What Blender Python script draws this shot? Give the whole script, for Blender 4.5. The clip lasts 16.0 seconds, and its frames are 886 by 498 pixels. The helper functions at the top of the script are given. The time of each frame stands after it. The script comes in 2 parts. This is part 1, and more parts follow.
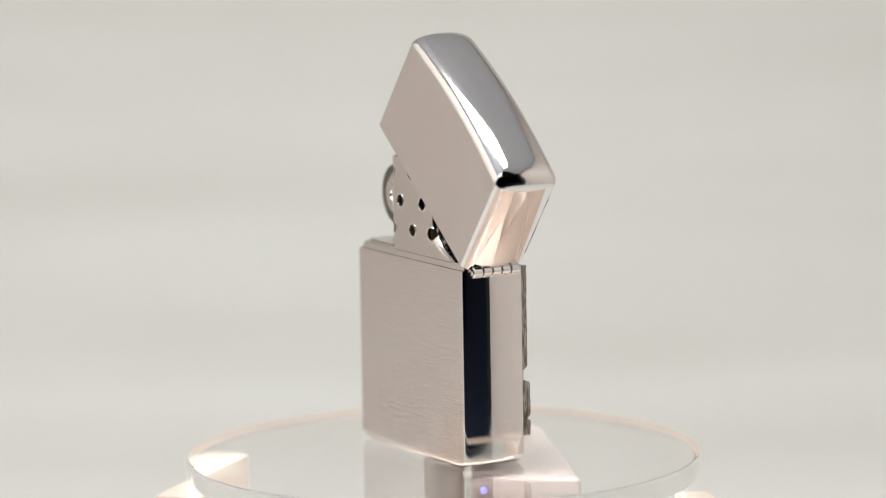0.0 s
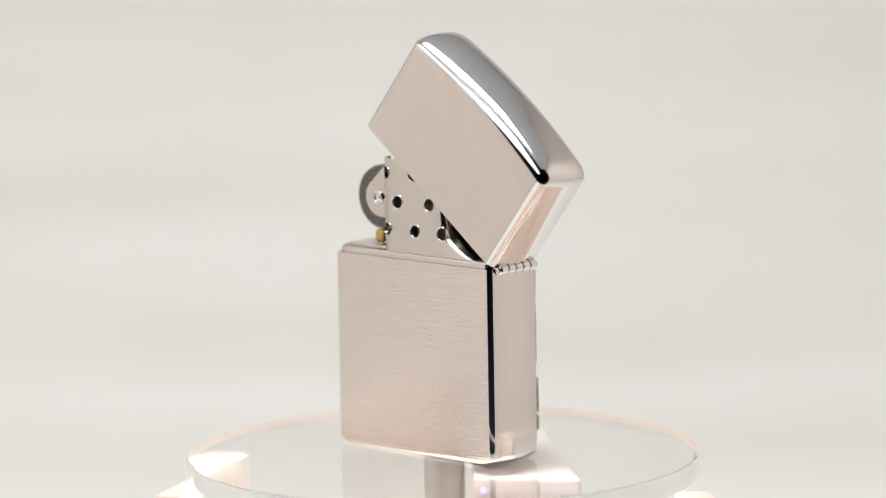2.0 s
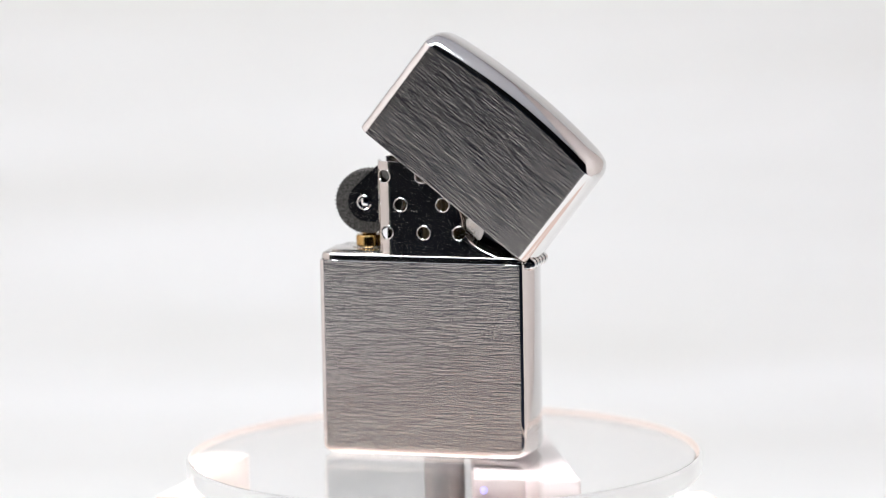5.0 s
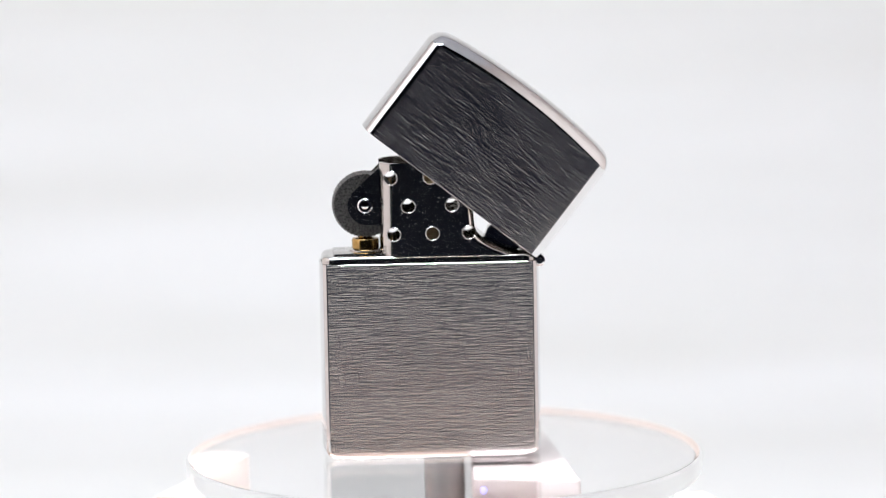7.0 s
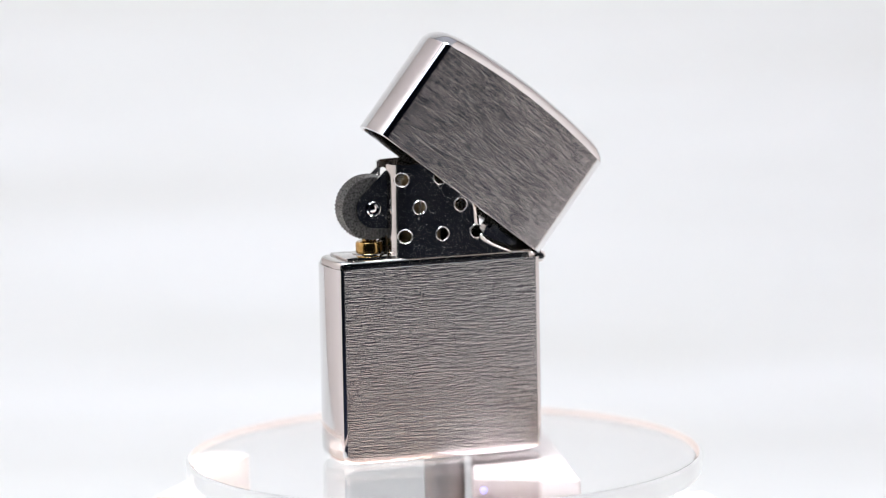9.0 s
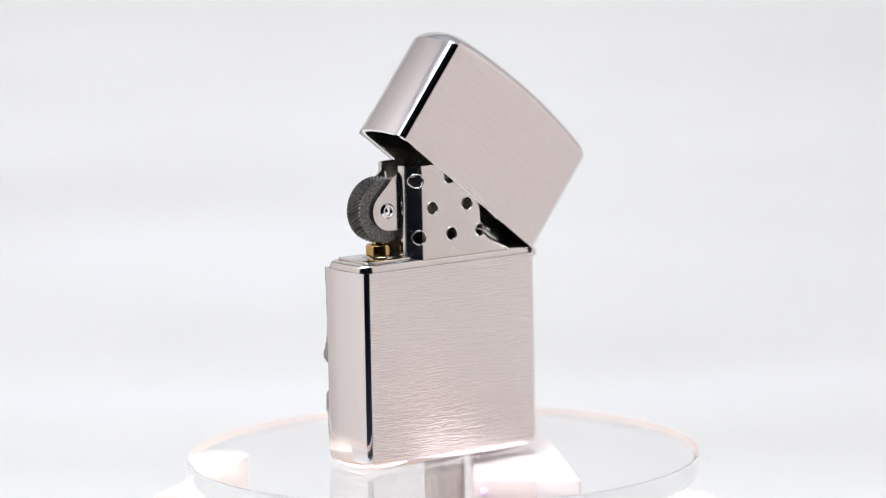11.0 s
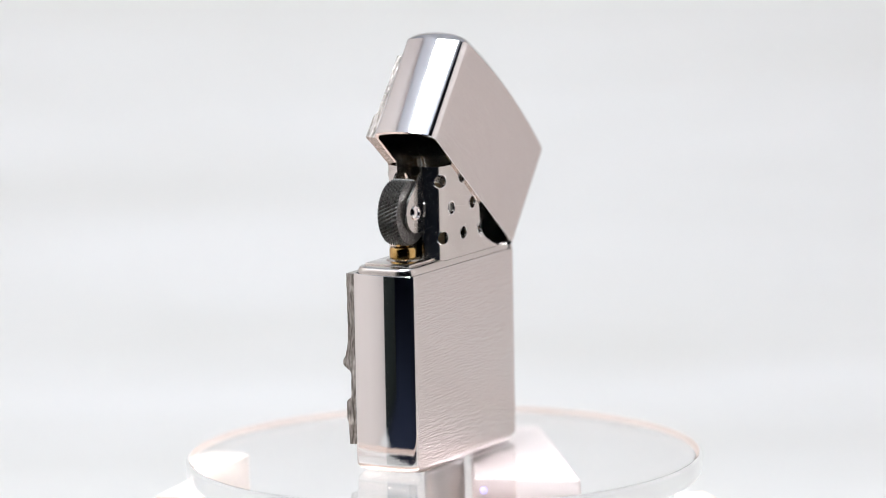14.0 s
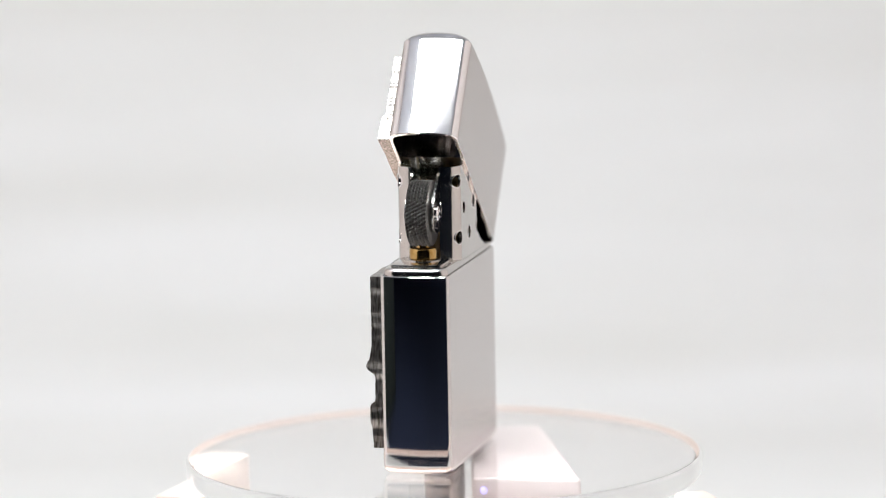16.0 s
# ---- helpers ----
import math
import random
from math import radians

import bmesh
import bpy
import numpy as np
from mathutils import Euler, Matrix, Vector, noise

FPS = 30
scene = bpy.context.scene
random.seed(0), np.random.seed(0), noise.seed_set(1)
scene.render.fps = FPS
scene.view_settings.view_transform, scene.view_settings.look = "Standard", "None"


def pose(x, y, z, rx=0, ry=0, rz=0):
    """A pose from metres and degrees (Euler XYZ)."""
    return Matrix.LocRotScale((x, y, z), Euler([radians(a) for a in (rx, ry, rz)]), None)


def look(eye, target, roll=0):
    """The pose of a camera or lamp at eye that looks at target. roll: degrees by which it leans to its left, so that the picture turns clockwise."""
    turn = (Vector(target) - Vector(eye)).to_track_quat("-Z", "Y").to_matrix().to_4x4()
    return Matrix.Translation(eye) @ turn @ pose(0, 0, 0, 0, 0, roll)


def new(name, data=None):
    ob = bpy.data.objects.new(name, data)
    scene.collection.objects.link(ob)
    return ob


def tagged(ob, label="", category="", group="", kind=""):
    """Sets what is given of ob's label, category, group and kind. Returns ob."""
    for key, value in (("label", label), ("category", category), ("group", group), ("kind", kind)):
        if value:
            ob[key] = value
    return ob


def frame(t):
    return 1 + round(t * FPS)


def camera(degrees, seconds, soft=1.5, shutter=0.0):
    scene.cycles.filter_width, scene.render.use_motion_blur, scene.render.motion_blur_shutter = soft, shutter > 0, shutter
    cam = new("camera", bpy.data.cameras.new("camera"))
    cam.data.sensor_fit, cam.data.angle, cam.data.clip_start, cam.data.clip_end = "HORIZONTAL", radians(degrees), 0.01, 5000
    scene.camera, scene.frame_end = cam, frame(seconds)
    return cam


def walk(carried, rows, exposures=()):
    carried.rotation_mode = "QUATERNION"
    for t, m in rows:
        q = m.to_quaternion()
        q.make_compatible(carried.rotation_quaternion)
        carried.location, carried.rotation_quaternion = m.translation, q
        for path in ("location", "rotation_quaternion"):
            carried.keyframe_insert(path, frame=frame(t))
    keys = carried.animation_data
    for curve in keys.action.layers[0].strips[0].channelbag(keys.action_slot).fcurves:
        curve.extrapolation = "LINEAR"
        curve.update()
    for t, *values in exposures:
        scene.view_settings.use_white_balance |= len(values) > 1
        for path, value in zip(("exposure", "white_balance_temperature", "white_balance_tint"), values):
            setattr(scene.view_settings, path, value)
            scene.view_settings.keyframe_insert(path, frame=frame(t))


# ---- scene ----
# ---- camera ----
cam = camera(11.49, 16.0, soft=1.0)
EYE, AIM = (0.0, -0.7667, 0.1506), (-0.00017, 0.0, 0.0364)
STAND = look(EYE, AIM, -1.0)
cam.data.dof.use_dof, cam.data.dof.focus_distance, cam.data.dof.aperture_fstop = True, 0.765, 9.5
EXPOSURES = [(0.0, 0.26, 6560, 4.8), (0.5, 0.29, 6560, 4.8), (1.0, 0.39, 6550, 4.8), (2.0, 0.45, 6540, 4.8), (3.0, 0.47, 6520, 4.8), (4.0, 0.62, 6300, 9), (6.5, 0.72, 6040, 9),
             (9.0, 0.74, 5960, 9), (11.5, 0.67, 6000, 9), (14.0, 0.64, 6020, 8), (16.0, 0.57, 6180, 8)]
walk(cam, [(0.0, STAND), (16.0, STAND)], EXPOSURES)

# turn of the lighter and its glass plate, degrees
TURN = [(0.0, -59.9), (2.0, -43.2), (4.0, -25.5), (7.0, 2.0), (9.0, 20.6), (12.0, 45.5), (14.0, 61.2), (16.0, 76.9)]
OFF_U, OFF_V = 2.69, -0.49       # where the turning axis meets the lighter, mm from its middle

# ---- world and light ----
world = bpy.data.worlds.new("world")
scene.world = world
world.use_nodes = True
world.node_tree.nodes["Background"].inputs[0].default_value = (0.2, 0.4, 1.0, 1)
world.node_tree.nodes["Background"].inputs[1].default_value = 0.03


def area(name, where, target, sx, sy, watts, color):
    lamp = bpy.data.lights.new(name, "AREA")
    lamp.shape, lamp.size, lamp.size_y, lamp.energy, lamp.color = "RECTANGLE", sx, sy, watts, color
    ob = new(name, lamp)
    ob.matrix_world = look(where, target)
    return ob


CEIL = 0.40
area("led_strip", (-0.05, -0.09, CEIL - 0.006), (-0.05, -0.09, 0.0), 0.28, 0.085, 1.80, (0.97, 0.985, 0.965))


# ---- materials ----
def material(name, color, rough=0.5, metal=0.0, **more):
    m = bpy.data.materials.new(name)
    m.use_nodes = True
    b = m.node_tree.nodes["Principled BSDF"]
    b.inputs["Base Color"].default_value = (*color, 1)
    b.inputs["Roughness"].default_value, b.inputs["Metallic"].default_value = rough, metal
    for key, value in more.items():
        b.inputs[key.replace("_", " ")].default_value = value
    return m


def noise_node(m, scale, stretch=(1, 1, 1), detail=4, space="Object"):
    t = m.node_tree
    co, mp, no = (t.nodes.new("ShaderNode" + k) for k in ("TexCoord", "Mapping", "TexNoise"))
    mp.inputs["Scale"].default_value = stretch
    no.inputs["Scale"].default_value, no.inputs["Detail"].default_value = scale, detail
    t.links.new(co.outputs[space], mp.inputs[0])
    t.links.new(mp.outputs[0], no.inputs["Vector"])
    return no


def ramped(m, source, low, high, a=0.3, b=0.7):
    t = m.node_tree
    r = t.nodes.new("ShaderNodeMapRange")
    r.inputs["From Min"].default_value, r.inputs["From Max"].default_value = a, b
    r.inputs["To Min"].default_value, r.inputs["To Max"].default_value = low, high
    t.links.new(source, r.inputs["Value"])
    return r.outputs[0]


def tint(m, source, dark, light, a=0.3, b=0.7):
    t = m.node_tree
    r = t.nodes.new("ShaderNodeValToRGB")
    r.color_ramp.elements[0].position, r.color_ramp.elements[1].position = a, b
    r.color_ramp.elements[0].color, r.color_ramp.elements[1].color = (*dark, 1), (*light, 1)
    t.links.new(source, r.inputs[0])
    return r.outputs[0]


def bumped(m, source, strength, distance):
    t = m.node_tree
    bu = t.nodes.new("ShaderNodeBump")
    bu.inputs["Strength"].default_value, bu.inputs["Distance"].default_value = strength, distance
    t.links.new(source, bu.inputs["Height"])
    t.links.new(bu.outputs[0], t.nodes["Principled BSDF"].inputs["Normal"])


def feed(m, socket, output):
    m.node_tree.links.new(output, m.node_tree.nodes["Principled BSDF"].inputs[socket])


POLISHED = material("polished chrome", (0.70, 0.685, 0.68), 0.03, 1)
n = noise_node(POLISHED, 160, detail=3)
feed(POLISHED, "Roughness", ramped(POLISHED, n.outputs[0], 0.02, 0.055))
bumped(POLISHED, noise_node(POLISHED, 90, detail=2).outputs[0], 0.035, 0.0005)

SATIN = material("satin-polished chrome", (0.70, 0.685, 0.68), 0.1, 1)
feed(SATIN, "Roughness", ramped(SATIN, noise_node(SATIN, 160, detail=3).outputs[0], 0.05, 0.10))
bumped(SATIN, noise_node(SATIN, 90, detail=2).outputs[0], 0.03, 0.0005)

BRUSHED = material("brushed chrome", (0.62, 0.585, 0.567), 0.2, 1, Anisotropic=0.96)
hair = noise_node(BRUSHED, 1.0, (280, 280, 3150), 3)
fine = noise_node(BRUSHED, 1.0, (450, 450, 6500), 2)
feed(BRUSHED, "Base Color", tint(BRUSHED, hair.outputs[0], (0.606, 0.567, 0.550), (0.638, 0.598, 0.580), 0.36, 0.64))
feed(BRUSHED, "Roughness", ramped(BRUSHED, hair.outputs[0], 0.13, 0.21, 0.36, 0.66))
strands = BRUSHED.node_tree.nodes.new("ShaderNodeMix")
strands.inputs[0].default_value = 0.4
BRUSHED.node_tree.links.new(hair.outputs[0], strands.inputs[2])
BRUSHED.node_tree.links.new(fine.outputs[0], strands.inputs[3])
bumped(BRUSHED, strands.outputs[0], 1.0, 0.00011)
# the brushing runs along the width, so the gloss spreads along the height
along, turned = BRUSHED.node_tree.nodes.new("ShaderNodeCombineXYZ"), BRUSHED.node_tree.nodes.new("ShaderNodeVectorTransform")
along.inputs[2].default_value = 1.0
turned.vector_type, turned.convert_from, turned.convert_to = "VECTOR", "OBJECT", "WORLD"
BRUSHED.node_tree.links.new(along.outputs[0], turned.inputs[0])
feed(BRUSHED, "Tangent", turned.outputs[0])

STEEL = material("insert steel", (0.60, 0.575, 0.55), 0.1, 1)
n = noise_node(STEEL, 3800, (1, 1, 1.4), 5)
feed(STEEL, "Roughness", ramped(STEEL, n.outputs[0], 0.085, 0.38, 0.47, 0.78))
bumped(STEEL, noise_node(STEEL, 2600, (1, 1, 0.5), 3).outputs[0], 0.05, 0.00004)

WHEELMAT = material("dark hardened steel", (0.17, 0.165, 0.16), 0.42, 0.9)
n = noise_node(WHEELMAT, 2600, detail=4)
feed(WHEELMAT, "Base Color", tint(WHEELMAT, n.outputs[0], (0.06, 0.058, 0.056), (0.20, 0.19, 0.18)))
bumped(WHEELMAT, n.outputs[0], 0.25, 0.00005)

BRASS = material("brass", (0.62, 0.42, 0.14), 0.18, 1)
n = noise_node(BRASS, 600, detail=5)
feed(BRASS, "Base Color", tint(BRASS, n.outputs[0], (0.30, 0.17, 0.04), (0.58, 0.40, 0.16)))

PEWTER = material("antique pewter", (0.45, 0.42, 0.40), 0.28, 1)
n = noise_node(PEWTER, 1.0, (2600, 2600, 420), 5)
feed(PEWTER, "Base Color", tint(PEWTER, n.outputs[0], (0.13, 0.115, 0.10), (0.50, 0.46, 0.43), 0.35, 0.65))
bumped(PEWTER, n.outputs[0], 0.3, 0.0002)

COTTON = material("charred cotton", (0.5, 0.42, 0.3), 0.9)
feed(COTTON, "Base Color", tint(COTTON, noise_node(COTTON, 900).outputs[0], (0.2, 0.13, 0.07), (0.5, 0.38, 0.22)))

ACRYLIC = material("clear acrylic", (0.97, 0.965, 0.96), 0.02, 0, Transmission_Weight=1.0, IOR=1.3, Specular_IOR_Level=0.2)
feed(ACRYLIC, "Roughness", ramped(ACRYLIC, noise_node(ACRYLIC, 60).outputs[0], 0.01, 0.05))

RIM = material("frosted acrylic edge", (0.985, 0.978, 0.972), 0.3, 0, Transmission_Weight=1.0, IOR=1.0, Specular_IOR_Level=0.0)
bumped(RIM, noise_node(RIM, 900).outputs[0], 0.1, 0.0001)

PLASTIC = material("warm white plastic", (0.82, 0.73, 0.68), 0.4)
feed(PLASTIC, "Base Color", tint(PLASTIC, noise_node(PLASTIC, 40).outputs[0], (0.71, 0.59, 0.525), (0.75, 0.63, 0.56)))
bumped(PLASTIC, noise_node(PLASTIC, 1500).outputs[0], 0.1, 0.0001)

ROSE = material("pale pinkish plastic", (0.70, 0.59, 0.585), 0.42)
feed(ROSE, "Base Color", tint(ROSE, noise_node(ROSE, 60).outputs[0], (0.64, 0.535, 0.525), (0.69, 0.58, 0.57)))

BASEMAT = material("pinkish plastic", (0.62, 0.46, 0.40), 0.5)
feed(BASEMAT, "Base Color", tint(BASEMAT, noise_node(BASEMAT, 40).outputs[0], (0.58, 0.43, 0.37), (0.64, 0.49, 0.42)))

SHAFT = material("turned steel", (0.45, 0.44, 0.45), 0.3, 1)
bumped(SHAFT, noise_node(SHAFT, 1.0, (200, 200, 6000), 3).outputs[0], 0.2, 0.0001)

LEDMAT = material("blue led", (0.3, 0.3, 0.9), 0.3)
LEDMAT.node_tree.nodes["Principled BSDF"].inputs["Emission Color"].default_value = (0.28, 0.25, 1.0, 1)
LEDMAT.node_tree.nodes["Principled BSDF"].inputs["Emission Strength"].default_value = 1.6

SHEET = material("whitewashed wood print", (0.78, 0.76, 0.73), 0.65)
broad = noise_node(SHEET, 1.0, (0.9, 7.5, 1), 2, "UV")
broad.inputs["Distortion"].default_value = 0.6
grain = noise_node(SHEET, 1.0, (2.2, 24, 1), 2, "UV")
mixn = SHEET.node_tree.nodes.new("ShaderNodeMix")
mixn.inputs[0].default_value = 0.25
SHEET.node_tree.links.new(broad.outputs[0], mixn.inputs[2])
SHEET.node_tree.links.new(grain.outputs[0], mixn.inputs[3])
feed(SHEET, "Base Color", tint(SHEET, mixn.outputs[0], (0.745, 0.73, 0.70), (0.83, 0.82, 0.81), 0.32, 0.68))

FABRIC = material("warm white diffusing fabric", (0.79, 0.725, 0.70), 0.8)
feed(FABRIC, "Base Color", tint(FABRIC, noise_node(FABRIC, 12).outputs[0], (0.765, 0.678, 0.643), (0.80, 0.718, 0.683)))
bumped(FABRIC, noise_node(FABRIC, 800).outputs[0], 0.1, 0.0004)

TOPCLOTH = material("cool white diffusing fabric", (0.75, 0.76, 0.79), 0.8)
feed(TOPCLOTH, "Base Color", tint(TOPCLOTH, noise_node(TOPCLOTH, 12).outputs[0], (0.69, 0.73, 0.81), (0.74, 0.77, 0.84)))

DARK = material("dark room paint", (0.02, 0.025, 0.04), 0.8)
feed(DARK, "Base Color", tint(DARK, noise_node(DARK, 3).outputs[0], (0.003, 0.007, 0.026), (0.008, 0.014, 0.042)))

FLAP = material("dark green-grey nylon", (0.022, 0.028, 0.025), 0.7)
feed(FLAP, "Base Color", tint(FLAP, noise_node(FLAP, 400).outputs[0], (0.018, 0.024, 0.021), (0.028, 0.034, 0.031)))

# ---- mesh helpers; sizes of small things are in mm ----
MM = 0.001


def part(name, bm, mats, parent=None, label="", smooth=None, even=False):
    me = bpy.data.meshes.new(name)
    bmesh.ops.recalc_face_normals(bm, faces=bm.faces[:])
    bm.to_mesh(me)
    bm.free()
    for m in (mats if isinstance(mats, (list, tuple)) else [mats]):
        me.materials.append(m)
    if smooth is not None:
        me.shade_smooth()
        me.set_sharp_from_angle(angle=radians(smooth))
    ob = new(name, me)
    ob.parent = parent
    if even:
        mod = ob.modifiers.new("even normals", "WEIGHTED_NORMAL")
        mod.keep_sharp, mod.weight = True, 100
    return tagged(ob, label)


def scaled(bm, k=MM):
    bmesh.ops.scale(bm, vec=(k, k, k), verts=bm.verts[:])
    return bm


def box(bm, x0, x1, y0, y1, z0, z1, bevel=0.0, seg=2):
    made = bmesh.ops.create_cube(bm, size=1)["verts"]
    for v in made:
        v.co = ((x0 if v.co.x < 0 else x1), (y0 if v.co.y < 0 else y1), (z0 if v.co.z < 0 else z1))
    if bevel:
        edges = list({e for v in made for e in v.link_edges})
        bmesh.ops.bevel(bm, geom=edges, offset=bevel, segments=seg, profile=0.5, affect="EDGES")
    return bm


def rounded(w, d, r, bulge=0.0, n=6, sides=10):
    """A rectangle w by d with corners of radius r, whose short sides bulge outwards."""
    out = []
    a, b = w / 2 - r, d / 2 - r
    for cx, cy, start in ((a, b, 0), (-a, b, 90), (-a, -b, 180), (a, -b, 270)):
        for i in range(n + 1):
            t = radians(start + 90 * i / n)
            out.append([cx + r * math.cos(t), cy + r * math.sin(t)])
        if start in (0, 180):
            ends = (1, -1) if start == 0 else (-1, 1)
            for i in range(1, 14):
                out.append([a * (ends[0] + (ends[1] - ends[0]) * i / 14), b + r if start == 0 else -b - r])
        if start in (90, 270):
            sx = -1 if start == 90 else 1
            ends = (-1, 1) if start == 270 else (1, -1)
            for i in range(1, sides):
                out.append([sx * w / 2, b * (ends[0] + (ends[1] - ends[0]) * i / sides)])
    for p in out:
        k = abs(p[0]) - (w / 2 - r)
        if k > 0:
            p[0] += math.copysign(bulge * (1 - (2 * p[1] / d) ** 2) * k / r, p[0])
    return out


def loft(bm, rings, close_start=False, close_end=False):
    loops = [[bm.verts.new(p) for p in ring] for ring in rings]
    for a, b in zip(loops, loops[1:]):
        for i in range(len(a)):
            j = (i + 1) % len(a)
            bm.faces.new((a[i], a[j], b[j], b[i]))
    if close_start:
        bm.faces.new(loops[0][::-1])
    if close_end:
        bm.faces.new(loops[-1])
    return bm


def lathe(bm, profile, n=48, axis="Z", centre=(0, 0, 0), caps=True):
    rings = []
    for r, h in profile:
        ring = []
        for i in range(n):
            t = 2 * math.pi * i / n
            p = (r * math.cos(t), r * math.sin(t), h) if axis == "Z" else (r * math.cos(t), h, r * math.sin(t))
            ring.append((p[0] + centre[0], p[1] + centre[1], p[2] + centre[2]))
        rings.append(ring)
    return loft(bm, rings, caps, caps)


def thing(name, label, category, kind="", group=""):
    return tagged(new(name), label, category, group, kind)


def by_normal(ob, flat=0.985):
    """Broad outer faces take the second material, the inside the third."""
    for f in ob.data.polygons:
        outer = abs(f.center.y) > (D / 2 - 0.2) * MM
        inner = abs(f.center.y) < (D / 2 - 0.5) * MM and abs(f.normal.y) > flat
        f.material_index = 1 if abs(f.normal.y) > flat and outer else 2 if inner else 0


# ---- the light box and the room round it ----
TABLE = -0.055
FRONT, FLOOR_EDGE = -0.207, -0.205


def sweep():
    """One sheet: flat under the turntable, bent up into the back."""
    line, r, back = [(FLOOR_EDGE, TABLE)], 0.16, 0.42
    steps = 24
    for i in range(10):
        line.append((FLOOR_EDGE + (back - r + 0.178) * (i + 1) / 10, TABLE))
    for i in range(1, steps + 1):
        t = math.pi / 2 * i / steps
        line.append((back - r + r * math.sin(t), TABLE + r - r * math.cos(t)))
    line.append((back, CEIL))
    bm = bmesh.new()
    uv = bm.loops.layers.uv.new("UVMap")
    s, rows = 0.0, []
    for k, (y, z) in enumerate(line):
        if k:
            s += math.hypot(y - line[k - 1][0], z - line[k - 1][1])
        rows.append([(bm.verts.new((x, y, z)), (x * 4, s * 4)) for x in (-0.28, 0.28)])
    for a, b in zip(rows, rows[1:]):
        quad = (a[0], a[1], b[1], b[0])
        f = bm.faces.new([q[0] for q in quad])
        for loop, q in zip(f.loops, quad):
            loop[uv].uv = q[1]
    low = bmesh.ops.extrude_face_region(bm, geom=bm.faces[:])
    for v in low["geom"]:
        if isinstance(v, bmesh.types.BMVert):
            v.co += Vector((0, 0.002, -0.002))
    ob = part("backdrop", bm, SHEET, smooth=40)
    return tagged(ob, "off-white sheet with faint horizontal wood-grain print, bent up behind", "backdrop", kind="structure")


def slab(name, label, x0, x1, y0, y1, z0, z1, mat):
    ob = part(name, box(bmesh.new(), x0, x1, y0, y1, z0, z1), mat)
    return tagged(ob, label, name.split("_")[0], kind="structure")


sweep()
slab("wall_west", "white diffusing fabric side of a light box", -0.285, -0.281, FRONT, 0.424, TABLE - 0.002, CEIL, FABRIC)
slab("wall_east", "white diffusing fabric side of a light box", 0.281, 0.285, FRONT, 0.424, TABLE - 0.002, CEIL, FABRIC)
slab("ceiling", "white diffusing fabric top of a light box", -0.285, 0.285, FRONT, 0.424, CEIL, CEIL + 0.004, TOPCLOTH)
slab("wall_front", "white fabric flap hanging over one half of the opening", -0.281, -0.03, FRONT, FRONT + 0.003, 0.245, CEIL, TOPCLOTH)
slab("flap_west", "dark green-grey nylon edge of the light box", -0.286, -0.282, -0.30, FRONT - 0.001, TABLE - 0.002, CEIL, FLAP)
slab("flap_east", "dark green-grey nylon edge of the light box", 0.282, 0.286, -0.235, FRONT - 0.001, TABLE - 0.002, CEIL, FLAP)
slab("floor", "dark tabletop under the light box", -0.8, 0.8, -1.2, 0.6, TABLE - 0.03, TABLE - 0.004, DARK)
slab("wall_south", "dark wall of the unlit room", -0.8, 0.8, -1.24, -1.2, TABLE - 0.03, 1.0, DARK)
slab("wall_north", "dark wall of the unlit room", -0.8, 0.8, 0.6, 0.64, TABLE - 0.03, 1.0, DARK)
slab("wall_left", "dark wall of the unlit room", -0.84, -0.8, -1.24, 0.64, TABLE - 0.03, 1.0, DARK)
slab("wall_right", "dark wall of the unlit room", 0.8, 0.84, -1.24, 0.64, TABLE - 0.03, 1.0, DARK)
slab("ceiling", "dark ceiling of the unlit room", -0.84, 0.84, -1.24, 0.64, 1.0, 1.04, DARK)


# ---- turntable ----
DISC_R, DISC_H = 45.7, 4.2


def plate():
    bm = bmesh.new()
    prof, r = [], 1.6
    for i in range(7):
        t = radians(-90 + 90 * i / 6)
        prof.append((DISC_R - r + r * math.cos(t), -DISC_H + r + r * math.sin(t)))
    for i in range(7):
        t, q = radians(90 * i / 6), 0.7
        prof.append((DISC_R - q + q * math.cos(t), -q + q * math.sin(t)))
    lathe(bm, prof, 160)
    ob = part("turntable_plate", scaled(bm), [ACRYLIC, RIM], smooth=35, even=True)
    for f in ob.data.polygons:
        f.material_index = 0 if abs(f.normal.z) > 0.99 else 1
    ob.visible_shadow = False
    return tagged(ob, "clear round acrylic plate turning on a white stand", "turntable plate")


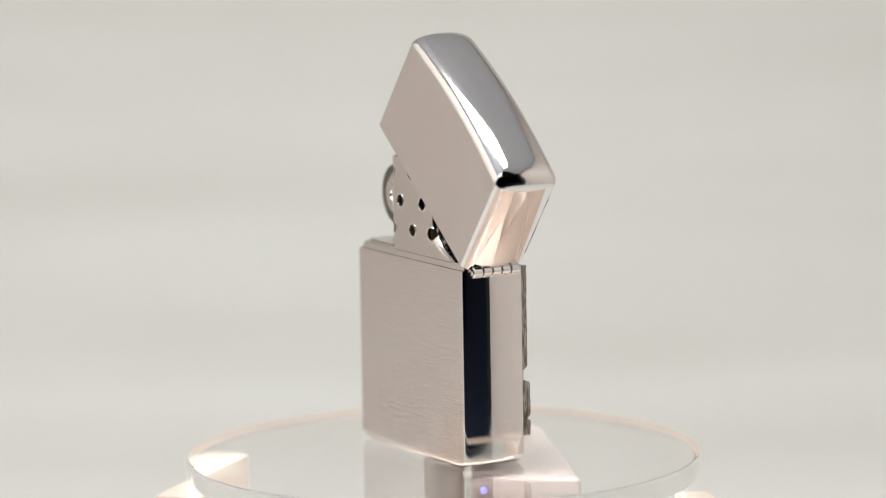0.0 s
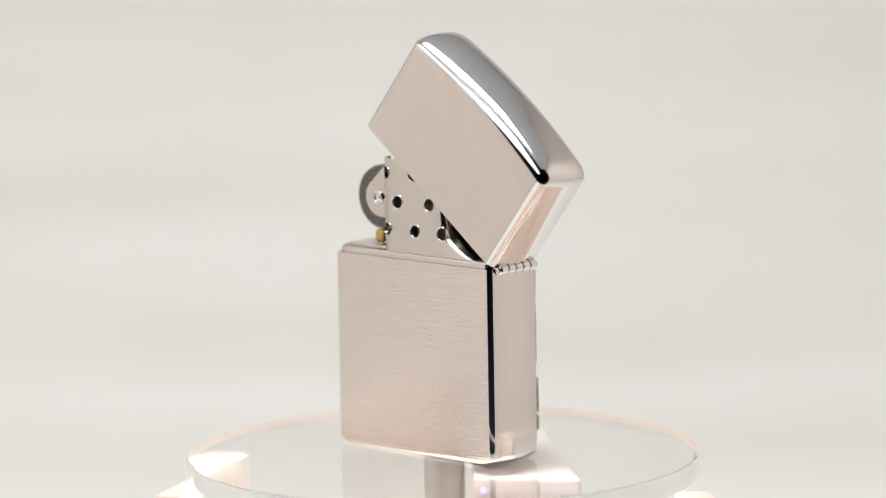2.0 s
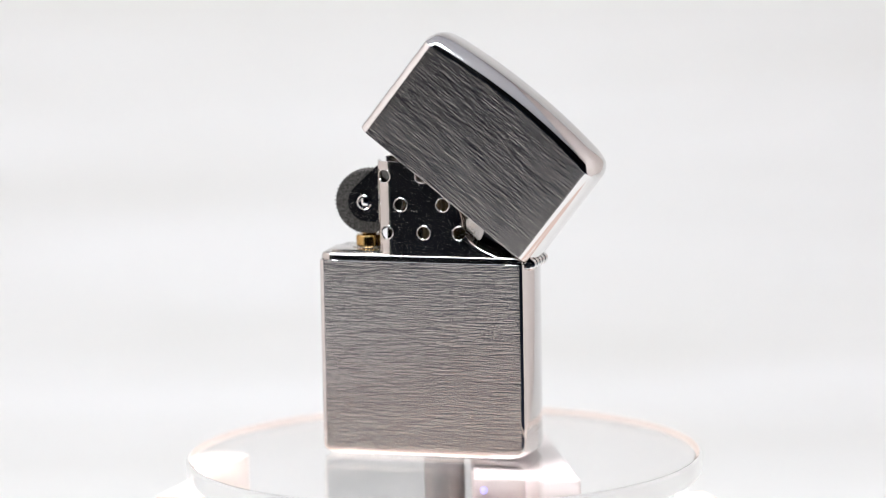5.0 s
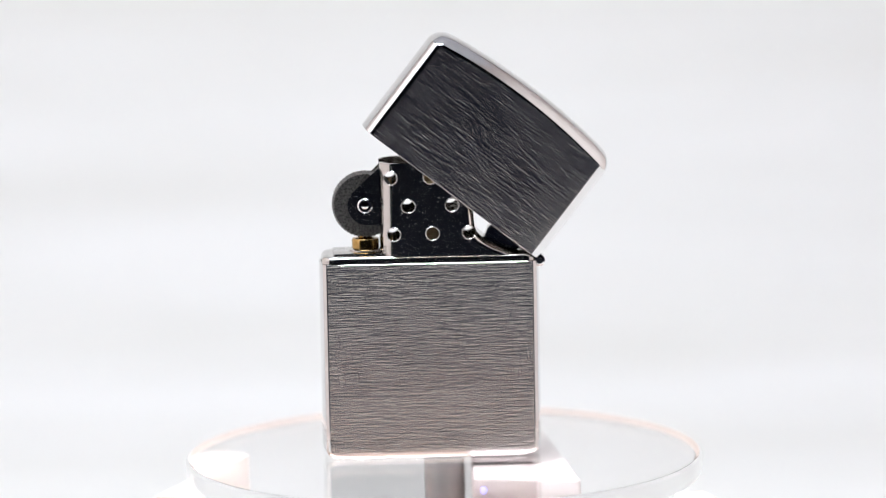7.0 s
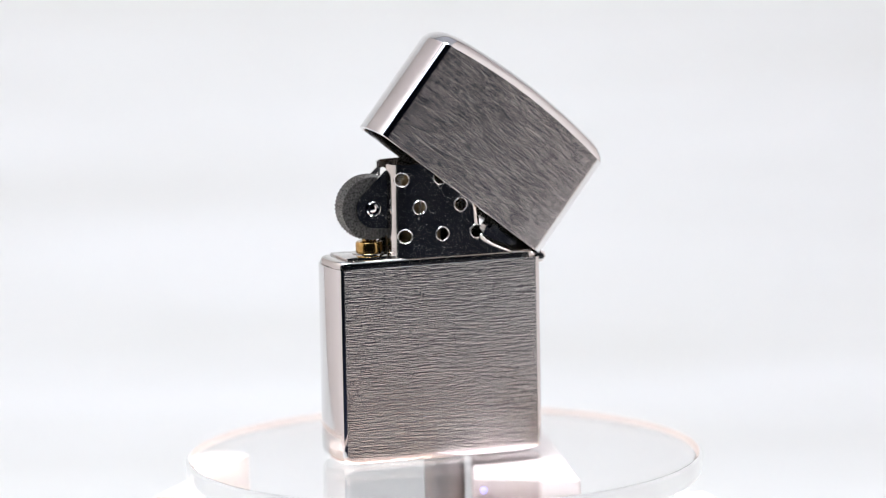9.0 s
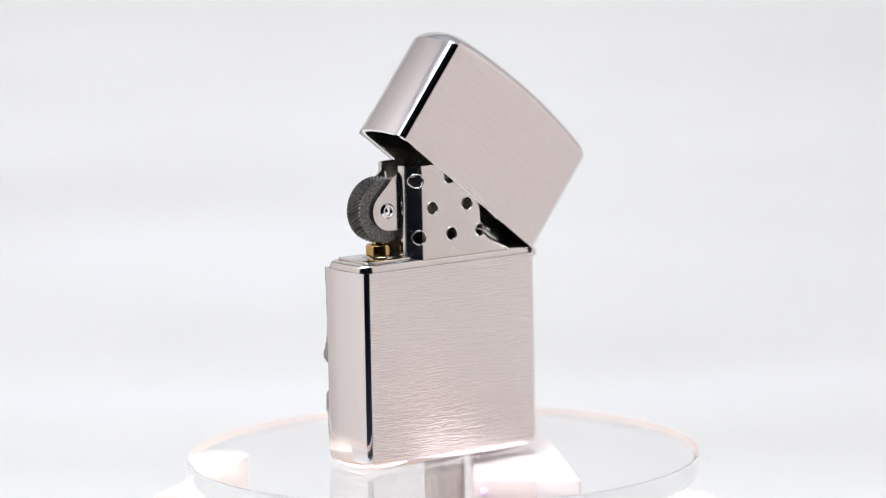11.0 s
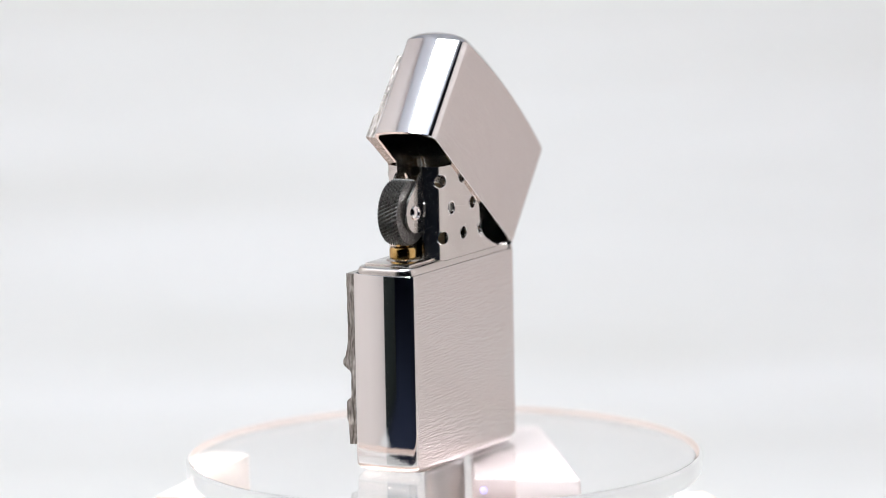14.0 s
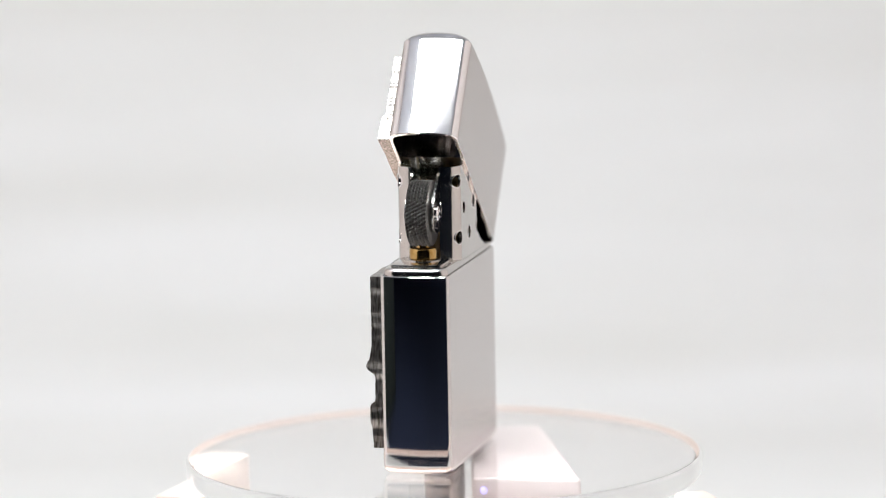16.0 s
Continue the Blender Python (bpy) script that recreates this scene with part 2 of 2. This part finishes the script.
def stand():
    top = thing("turntable_stand", "white plastic turntable stand with a blue light and steel shaft", "stand")
    zt = TABLE / MM
    bm = lathe(bmesh.new(), [(3.6, -23), (3.6, -DISC_H - 0.1)], 40, centre=(-0.6, 0, 0))
    part("shaft", scaled(bm), SHAFT, top, "grey turned steel shaft", smooth=40)
    bm = bmesh.new()
    plan = ((4.2, -14), (23.2, -17), (17.2, 33), (4.2, 33))
    loft(bm, [[(x, y, z) for x, y in plan] for z in (-9.6, -5.0)], True, True)
    bmesh.ops.bevel(bm, geom=bm.edges[:], offset=0.8, segments=3, profile=0.5, affect="EDGES")
    part("motor_housing", scaled(bm), ROSE, top, "pale pinkish plastic motor housing", smooth=40)
    bm = box(bmesh.new(), 4.6, 16.8, -13.0, 32.5, -22.2, -9.5, 0.4)
    part("plinth", scaled(bm), PLASTIC, top, smooth=40)
    bm = lathe(bmesh.new(), [(1.2, -14.75), (1.2, -14.2), (0.7, -14.2)], 24, "Y", (6.2, 0, -7.2))
    part("bezel", scaled(bm), ROSE, top, "raised ring round the indicator light", smooth=40)
    bm = box(bmesh.new(), -36, 36, -24, 38, -37, -22.0, 2.0, 3)
    part("pedestal", scaled(bm), PLASTIC, top, smooth=40)
    bm = lathe(bmesh.new(), [(91, zt), (92, zt + 1), (92, -38), (90.5, -36.5)], 96)
    part("base", scaled(bm), BASEMAT, top, "wide pinkish plastic base disc", smooth=40)
    for x, y, half, front, back, turn in ((-43.5, 1, 4.2, -12, 12, -20), (44.0, -20, 3.0, -6, 7, 16)):
        bm = box(bmesh.new(), -half, half, front, back, -37, -5.0, 0.7)
        bmesh.ops.rotate(bm, cent=(0, 0, 0), matrix=Matrix.Rotation(radians(turn), 3, "Z"), verts=bm.verts[:])
        bmesh.ops.translate(bm, vec=(x, y, 0), verts=bm.verts[:])
        part("foot", scaled(bm), PLASTIC, top, smooth=40)
    bm = bmesh.new()
    bmesh.ops.create_uvsphere(bm, u_segments=16, v_segments=10, radius=0.62, matrix=Matrix.Translation((6.2, -14.8, -7.2)))
    part("led", scaled(bm), LEDMAT, top, "small glowing blue indicator light", smooth=60)
    return top


PLATE = plate()
stand()

# ---- the lighter ----
W, D, R, BULGE = 37.05, 12.2, 0.8, 0.84
CASE_H, LID_H, OPEN = 34.65, 23.25, 38.2
HINGE = (19.0, 34.8)
INNER = 0.957 * MM     # the works inside are drawn a little large


def case(parent):
    bm = bmesh.new()
    rings = []
    for i in range(9):
        t = radians(90 * i / 8)
        k, z = 1 - math.sin(t), 1.7 * (1 - math.cos(t))
        rings.append([(x, y, z) for x, y in rounded(W - 4.0 * k, D - 1.3 * k, R + 1.6 * k, BULGE)])
    for z in (3.0, 18.0, CASE_H - 0.06):
        rings.append([(x, y, z) for x, y in rounded(W, D, R, BULGE)])
    for inset, z in ((0.06, CASE_H), (0.35, CASE_H), (0.4, CASE_H - 4)):
        rings.append([(x, y, z) for x, y in rounded(W - 2 * inset, D - 2 * inset, R - 0.2, BULGE)])
    loft(bm, rings, True, True)
    ob = part("case", scaled(bm), [POLISHED, BRUSHED, STEEL], parent, "brushed chrome lower case with polished edges", smooth=38, even=True)
    by_normal(ob)
    return ob


def lid(parent):
    """In its closed place, its bottom at z = 0 and the hinge line as origin."""
    corner_r, bow = 1.25, 1.1
    wide = W + 2 * (BULGE - bow) + 0.3

    def ring(inset, z, dome, across=None, corner=0.0):
        du, dv = (inset, inset) if across is None else (across, inset)
        r = min(corner_r + corner, (D / 2 - dv) * 0.8)
        pts = rounded(wide - 2 * du, D - 2 * dv, r, bow * (1 - dv / (D / 2)))
        return [(x - HINGE[0], y, z + dome * (1 - (x / (W / 2)) ** 2)) for x, y in pts]
    bm = bmesh.new()
    rings = [ring(0.7, 16.0, 0.3), ring(0.7, 0.5, 0), ring(0.55, 0.0, 0), ring(0.06, 0.0, 0), ring(0, 0.08, 0), ring(0, 9, 0), ring(0, 15, 0.3)]
    # pillow top: a flat oval arch across the depth, tighter round the ends
    rise, dome, across = 2.35, 1.5, 2.7
    spring = LID_H - dome - rise
    rings.append(ring(0, spring - 0.02, dome))
    steps, first, fullness = 20, 24, 0.72
    c0, k0 = math.cos(radians(first)) ** fullness, math.sin(radians(first)) ** fullness
    for i in range(steps):
        t = radians(first + (88 - first) * i / (steps - 1))
        c, k = math.cos(t) ** fullness / c0, (math.sin(t) ** fullness - k0) / (1 - k0)
        rings.append(ring((D / 2 - 0.25) * (1 - c), spring + rise * k, dome, across * (1 - c), 1.8 * (1 - c)))
    ridge = ring(D / 2 - 0.02, spring + rise + 0.01, dome, across, 2)
    rings.append([(x, 0.0, z) for x, y, z in ridge])
    loft(bm, rings, True, False)
    bmesh.ops.remove_doubles(bm, verts=bm.verts[:], dist=0.01)
    ob = part("lid", scaled(bm), [SATIN, BRUSHED, STEEL], parent, "brushed chrome lid with polished rounded edges, tipped open", smooth=38, even=True)
    by_normal(ob)
    ob.matrix_basis = pose(HINGE[0] * MM, 0, (HINGE[1] - 0.0) * MM, 0, OPEN, 0)
    return ob


def hinge(parent):
    bm = bmesh.new()
    lathe(bm, [(0.55, -5.0), (0.55, 5.0)], 20, "Y", (HINGE[0] + 0.3, 0, HINGE[1] - 0.3))
    top = part("hinge", scaled(bm), STEEL, parent, "small five-knuckle chrome hinge", smooth=40)
    for i in range(5):
        a = -4.65 + i * 1.86
        bm = bmesh.new()
        lathe(bm, [(0.85, a + 0.12), (1.02, a + 0.24), (1.02, a + 1.62), (0.85, a + 1.74)], 24, "Y", (HINGE[0] + 0.3, 0, HINGE[1] - 0.3))
        part("knuckle", scaled(bm), POLISHED, top, smooth=40)
    return top


CHIM_V = 5.85


def chimney(parent):
    """Bent sheet with eight holes a side, open towards the wheel; its foot sweeps out on the hinge side."""
    th = 0.45
    foot, high = 37.4, 54.6

    def right(z):
        if z > 43:
            return 8.3 - 0.02 * (z - 43) ** 2
        k = (43 - z) / (43 - foot)
        return 8.3 + 9.2 * k ** 2.2

    def flare(z):
        return 2.6 * max(0.0, (43 - z) / (43 - foot)) ** 1.5

    def ring(z, inset):
        ru, lu, r, rl = right(z) - inset, -8.9 + inset, 1.6 + flare(z) - inset, 3.5 - inset
        v = CHIM_V - inset
        out = []
        for cx, cy, start, q in ((ru - r, v - r, 0, r), (lu + rl, v - rl, 90, rl), (lu + rl, -v + rl, 180, rl), (ru - r, -v + r, 270, r)):
            for i in range(11):
                t = radians(start + 90 * i / 10)
                out.append((cx + q * math.cos(t), cy + q * math.sin(t), z))
        return out
    zs = [foot, 37.8, 38.4, 39.2, 40, 41, 42, 43, 46, 50, high]
    bm = bmesh.new()
    rings = [ring(z, 0) for z in zs] + [ring(z, th) for z in zs[::-1]]
    rings.append(rings[0])
    loops = [[bm.verts.new(p) for p in rg] for rg in rings[:-1]]
    loops.append(loops[0])
    for a, b in zip(loops, loops[1:]):
        for i in range(len(a)):
            j = (i + 1) % len(a)
            bm.faces.new((a[i], a[j], b[j], b[i]))
    bmesh.ops.recalc_face_normals(bm, faces=bm.faces[:])
    body = part("chimney", bm, STEEL)
    cut = bmesh.new()
    holes = ((-6.9, 51.9), (0.3, 52.0), (7.0, 51.9), (-3.75, 46.7), (4.25, 46.8), (-6.5, 41.5), (0.6, 41.6), (7.3, 41.65))
    for u, z in holes:
        lathe(cut, [(1.22, -9), (1.22, 9)], 28, "Y", (u, 0, z))
    box(cut, -12, -7.6, -2.5, 2.5, foot - 1, high + 1)
    cutter = part("cutter", cut, STEEL)
    mod = body.modifiers.new("holes", "BOOLEAN")
    mod.operation, mod.solver, mod.object = "DIFFERENCE", "EXACT", cutter
    mod.use_self = True
    bpy.context.view_layer.update()
    me = bpy.data.meshes.new_from_object(body.evaluated_get(bpy.context.evaluated_depsgraph_get()))
    for o in (body, cutter):
        old = o.data
        bpy.data.objects.remove(o)
        bpy.data.meshes.remove(old)
    bm = bmesh.new()
    bm.from_mesh(me)
    bpy.data.meshes.remove(me)
    body = part("chimney", scaled(bm, INNER), STEEL, parent, "polished steel chimney with round air holes", smooth=30, even=True)
    # the punched rims round the holes, following the bend of the sheet
    for u, z in holes:
        for sy in (-1, 1):
            rings = []
            for i in range(28):
                a = 2 * math.pi * i / 28
                ring = []
                for j in range(6):
                    b = 2 * math.pi * j / 6
                    rr = 1.25 + 0.11 * math.cos(b)
                    uu = u + rr * math.cos(a)
                    k, kr = max(0.0, -5.4 - uu), max(0.0, uu - (right(z) - 1.6))
                    drop = 3.5 - math.sqrt(max(12.25 - k * k, 0.2)) + 1.6 - math.sqrt(max(2.56 - kr * kr, 0.1))
                    ring.append((uu, sy * (CHIM_V - drop + 0.10 * math.sin(b)), z + rr * math.sin(a)))
                rings.append(ring)
            bm = loft(bmesh.new(), rings + rings[:1])
            bmesh.ops.remove_doubles(bm, verts=bm.verts[:], dist=1e-5)
            part("hole_rim", scaled(bm, INNER), POLISHED, body, smooth=60)
    return body


def insert(parent):
    bm = bmesh.new()
    w, d = (W + 0.6) / 0.957, (D - 0.9) / 0.957
    rings = []
    for inset, z in ((0, 33.0), (0, 36.75), (0.1, 37.1), (0.3, 37.4), (0.6, 37.55), (1.0, 37.6)):
        rings.append([(x, y, z) for x, y in rounded(w - 2 * inset, d - 2 * inset, 2.4 - inset, 0.1)])
    loft(bm, rings, True, True)
    top = part("insert", scaled(bm, INNER), STEEL, parent, "steel inner body rising out of the case", smooth=40, even=True)
    bm = box(bmesh.new(), -17.6, -6.0, -4.6, 4.6, 37.55, 38.0, 0.15)
    part("top_plate", scaled(bm, INNER), STEEL, top, smooth=40)
    return top


WHEEL = (-11.6, 46.6)


def wheel(parent):
    """Knurled striker wheel: slanting teeth cut across by rings."""
    bm = bmesh.new()
    teeth, half = 50, 1.95
    rings = [[(WHEEL[0] + 2.6 * math.cos(2 * math.pi * i / (teeth * 4)), -half, WHEEL[1] + 2.6 * math.sin(2 * math.pi * i / (teeth * 4))) for i in range(teeth * 4)]]
    levels = [(-half, 0.945, 0), (-half + 0.15, 1.0, 1)]
    cuts = 6
    for k in range(cuts):
        a = -half + 0.3 + (2 * half - 0.6) * k / cuts
        st = (2 * half - 0.6) / cuts
        levels += [(a + 0.08 * st, 0.925, 0.2), (a + 0.3 * st, 1.0, 1), (a + 0.72 * st, 1.0, 1), (a + 0.94 * st, 0.925, 0.2)]
    levels += [(half - 0.15, 1.0, 1), (half, 0.945, 0)]
    for v, k, depth in levels:
        ring = []
        for i in range(teeth * 4):
            t = 2 * math.pi * i / (teeth * 4) + v * 0.09
            tooth = (0.0, 0.05, 0.095, 0.05)[i % 4] * depth
            r = 6.05 * (k - tooth)
            ring.append((WHEEL[0] + r * math.cos(t), v, WHEEL[1] + r * math.sin(t)))
        rings.append(ring)
    rings.append([(x, half, z) for x, _, z in rings[0]])
    loft(bm, rings, True, True)
    top = part("striker_wheel", scaled(bm, INNER), WHEELMAT, parent, "dark knurled steel striker wheel", smooth=25)
    for sy in (-1, 1):
        out = [(-8.4, 53.6), (-9.2, 53.4)]
        for i in range(13):
            t = radians(125 + 145 * i / 12)
            out.append((WHEEL[0] + 3.6 * math.cos(t) + 0.4, WHEEL[1] + 3.6 * math.sin(t)))
        out += [(-9.4, 42.9), (-8.4, 42.8)]
        bm = bmesh.new()
        rings = [[(u, sy * v, z) for u, z in out] for v in (2.2, 2.65)]
        loft(bm, rings, True, True)
        ear = part("wheel_bracket", scaled(bm, INNER), STEEL, parent, "polished steel ear holding the wheel", smooth=30)
        bm = bmesh.new()
        prof = [(1.4, sy * 2.6), (1.4, sy * 2.9), (1.15, sy * 3.1), (0.9, sy * 3.1), (0.75, sy * 2.85), (0.5, sy * 2.95), (0.2, sy * 3.05)]
        lathe(bm, prof, 28, "Y", (WHEEL[0], 0, WHEEL[1]))
        part("rivet", scaled(bm, INNER), POLISHED, ear, "bright hollow rivet", smooth=30)
    return top


def flint_tube(parent):
    c = (-11.6, 0, 0)
    bm = bmesh.new()
    lathe(bm, [(3.1, 37.9), (3.1, 38.2), (2.9, 38.35)], 36, centre=c)
    base = part("collar", scaled(bm, INNER), STEEL, parent, smooth=40)
    bm = bmesh.new()
    lathe(bm, [(2.2, 38.3), (2.5, 38.5), (2.5, 40.0), (2.3, 40.3), (1.5, 40.3), (1.3, 40.45), (1.3, 41.3)], 36, centre=c)
    part("flint_tube", scaled(bm, INNER), BRASS, parent, "brass flint tube under the wheel", smooth=40)
    return base


def cam_lever(parent):
    bm = bmesh.new()
    out = [(10.5, 38.0), (10.3, 40.3), (10.9, 41.9), (11.8, 42.6), (13.0, 42.1), (14.8, 40.4), (17.0, 38.5), (16.8, 37.8)]
    loft(bm, [[(u, v, z) for u, z in out] for v in (-1.3, 1.3)], True, True)
    lever = part("cam_lever", scaled(bm, INNER), STEEL, parent, "sprung steel lever beside the hinge", smooth=30)
    bm = bmesh.new()
    lathe(bm, [(0.8, -2.2), (0.8, 2.2)], 20, "Y", (12.3, 0, 41.4))
    part("pin", scaled(bm, INNER), STEEL, lever, smooth=40)
    return lever


def wick(parent):
    bm = bmesh.new()
    lathe(bm, [(1.7, 37.6), (1.8, 45), (1.6, 49.5), (0.9, 50.4)], 20, centre=(0.5, 0, 0))
    return part("wick", scaled(bm, INNER), COTTON, parent, "charred cotton wick inside the chimney", smooth=50)


def relief(name, parent, u0, u1, z0, z1, seed, thick, near, far, base):
    """A cast plaque on the broad side. near, far: (height, thickness) along its two upright edges; base: the plane it lies on."""
    bm = bmesh.new()
    nu, nz = 40, 70
    grid = {}
    for i in range(nu + 1):
        for j in range(nz + 1):
            a, b = i / nu, j / nz
            edge_l = 0.25 * noise.noise(Vector((seed, b * 5, 1.5))) + 0.12 * noise.noise(Vector((seed, b * 22, 7)))
            edge_r = 0.25 * noise.noise(Vector((seed, b * 5, 9.5))) + 0.12 * noise.noise(Vector((seed, b * 22, 3)))
            u = (u0 + edge_l) * (1 - a) + (u1 + edge_r) * a
            z = (z0 + 0.2 * noise.noise(Vector((a * 8, seed, 4.5)))) * (1 - b) + (z1 + 0.2 * noise.noise(Vector((a * 8, seed, 12.5)))) * b
            h = thick + 0.4 * noise.fractal(Vector((u * 0.16, z * 0.16, seed)), 1.2, 2.0, 4)
            for side, d in ((near, a), (far, 1 - a)):
                k = math.exp(-(d * 7) ** 2)
                h = h * (1 - k) + k * np.interp(z, *zip(*side))
            h += 0.05 * noise.noise(Vector((u * 3, z * 3, seed)))
            grid[i, j] = (u, z, max(h, 0.5))
    up = {k: bm.verts.new((u, base + h, z)) for k, (u, z, h) in grid.items()}
    dn = {k: bm.verts.new((u, base, z)) for k, (u, z, h) in grid.items()}
    for i in range(nu):
        for j in range(nz):
            q = ((i, j), (i + 1, j), (i + 1, j + 1), (i, j + 1))
            bm.faces.new([up[k] for k in q])
            bm.faces.new([dn[k] for k in q[::-1]])
    rim = [(i, 0) for i in range(nu)] + [(nu, j) for j in range(nz)] + [(i, nz) for i in range(nu, 0, -1)] + [(0, j) for j in range(nz, 0, -1)]
    for a, b in zip(rim, rim[1:] + rim[:1]):
        bm.faces.new((up[b], up[a], dn[a], dn[b]))
    return part(name, scaled(bm), PEWTER, parent, "dark cast pewter relief plaque with uneven edges", smooth=35)


LIGHTER = thing("lighter", "brushed chrome flip-top pocket lighter, lid half open, on clear plate", "lighter")
case(LIGHTER)
LID = lid(LIGHTER)
hinge(LIGHTER)
insert(LIGHTER)
chimney(LIGHTER)
wheel(LIGHTER)
flint_tube(LIGHTER)
cam_lever(LIGHTER)
wick(LIGHTER)
CASE_NEAR = ((4.2, 1.9), (8.3, 2.15), (8.7, 2.45), (11.9, 2.35), (12.5, 1.5), (17.0, 1.4), (17.6, 2.2), (18.2, 3.0), (19.0, 3.0), (19.8, 2.4), (22.2, 2.0), (34.4, 2.0))
CASE_FAR = ((4.4, 2.2), (6.8, 2.3), (7.1, 1.5), (7.4, 1.5), (7.8, 2.3), (10.6, 2.3), (11.0, 2.1), (11.4, 2.3), (13.6, 2.3), (14.2, 0.9), (15.9, 0.9), (16.5, 1.7), (34.4, 1.8))
LID_NEAR = ((0.2, 2.2), (4.7, 2.1), (5.3, 1.4), (17.0, 1.4))
LID_FAR = ((0.2, 1.6), (17.0, 1.4))
relief("plaque", LIGHTER, -16.9, 16.7, 4.2, 34.4, 2.3, 1.9, CASE_NEAR, CASE_FAR, D / 2 - 0.02)
relief("plaque", LID, -35.7, -2.8, 0.2, 17.0, 5.1, 1.7, LID_NEAR, LID_FAR, D / 2 - 0.02)


def motions():
    rows, turns = [], []
    for t, a in TURN:
        spin = pose(0, 0, 0, 0, 0, a)
        rows.append((t, spin @ pose(-OFF_U * MM, -OFF_V * MM, 0.0001)))
        turns.append((t, pose(-0.0006, 0, 0, 0, 0, a)))
    walk(LIGHTER, rows)
    walk(PLATE, turns)


motions()
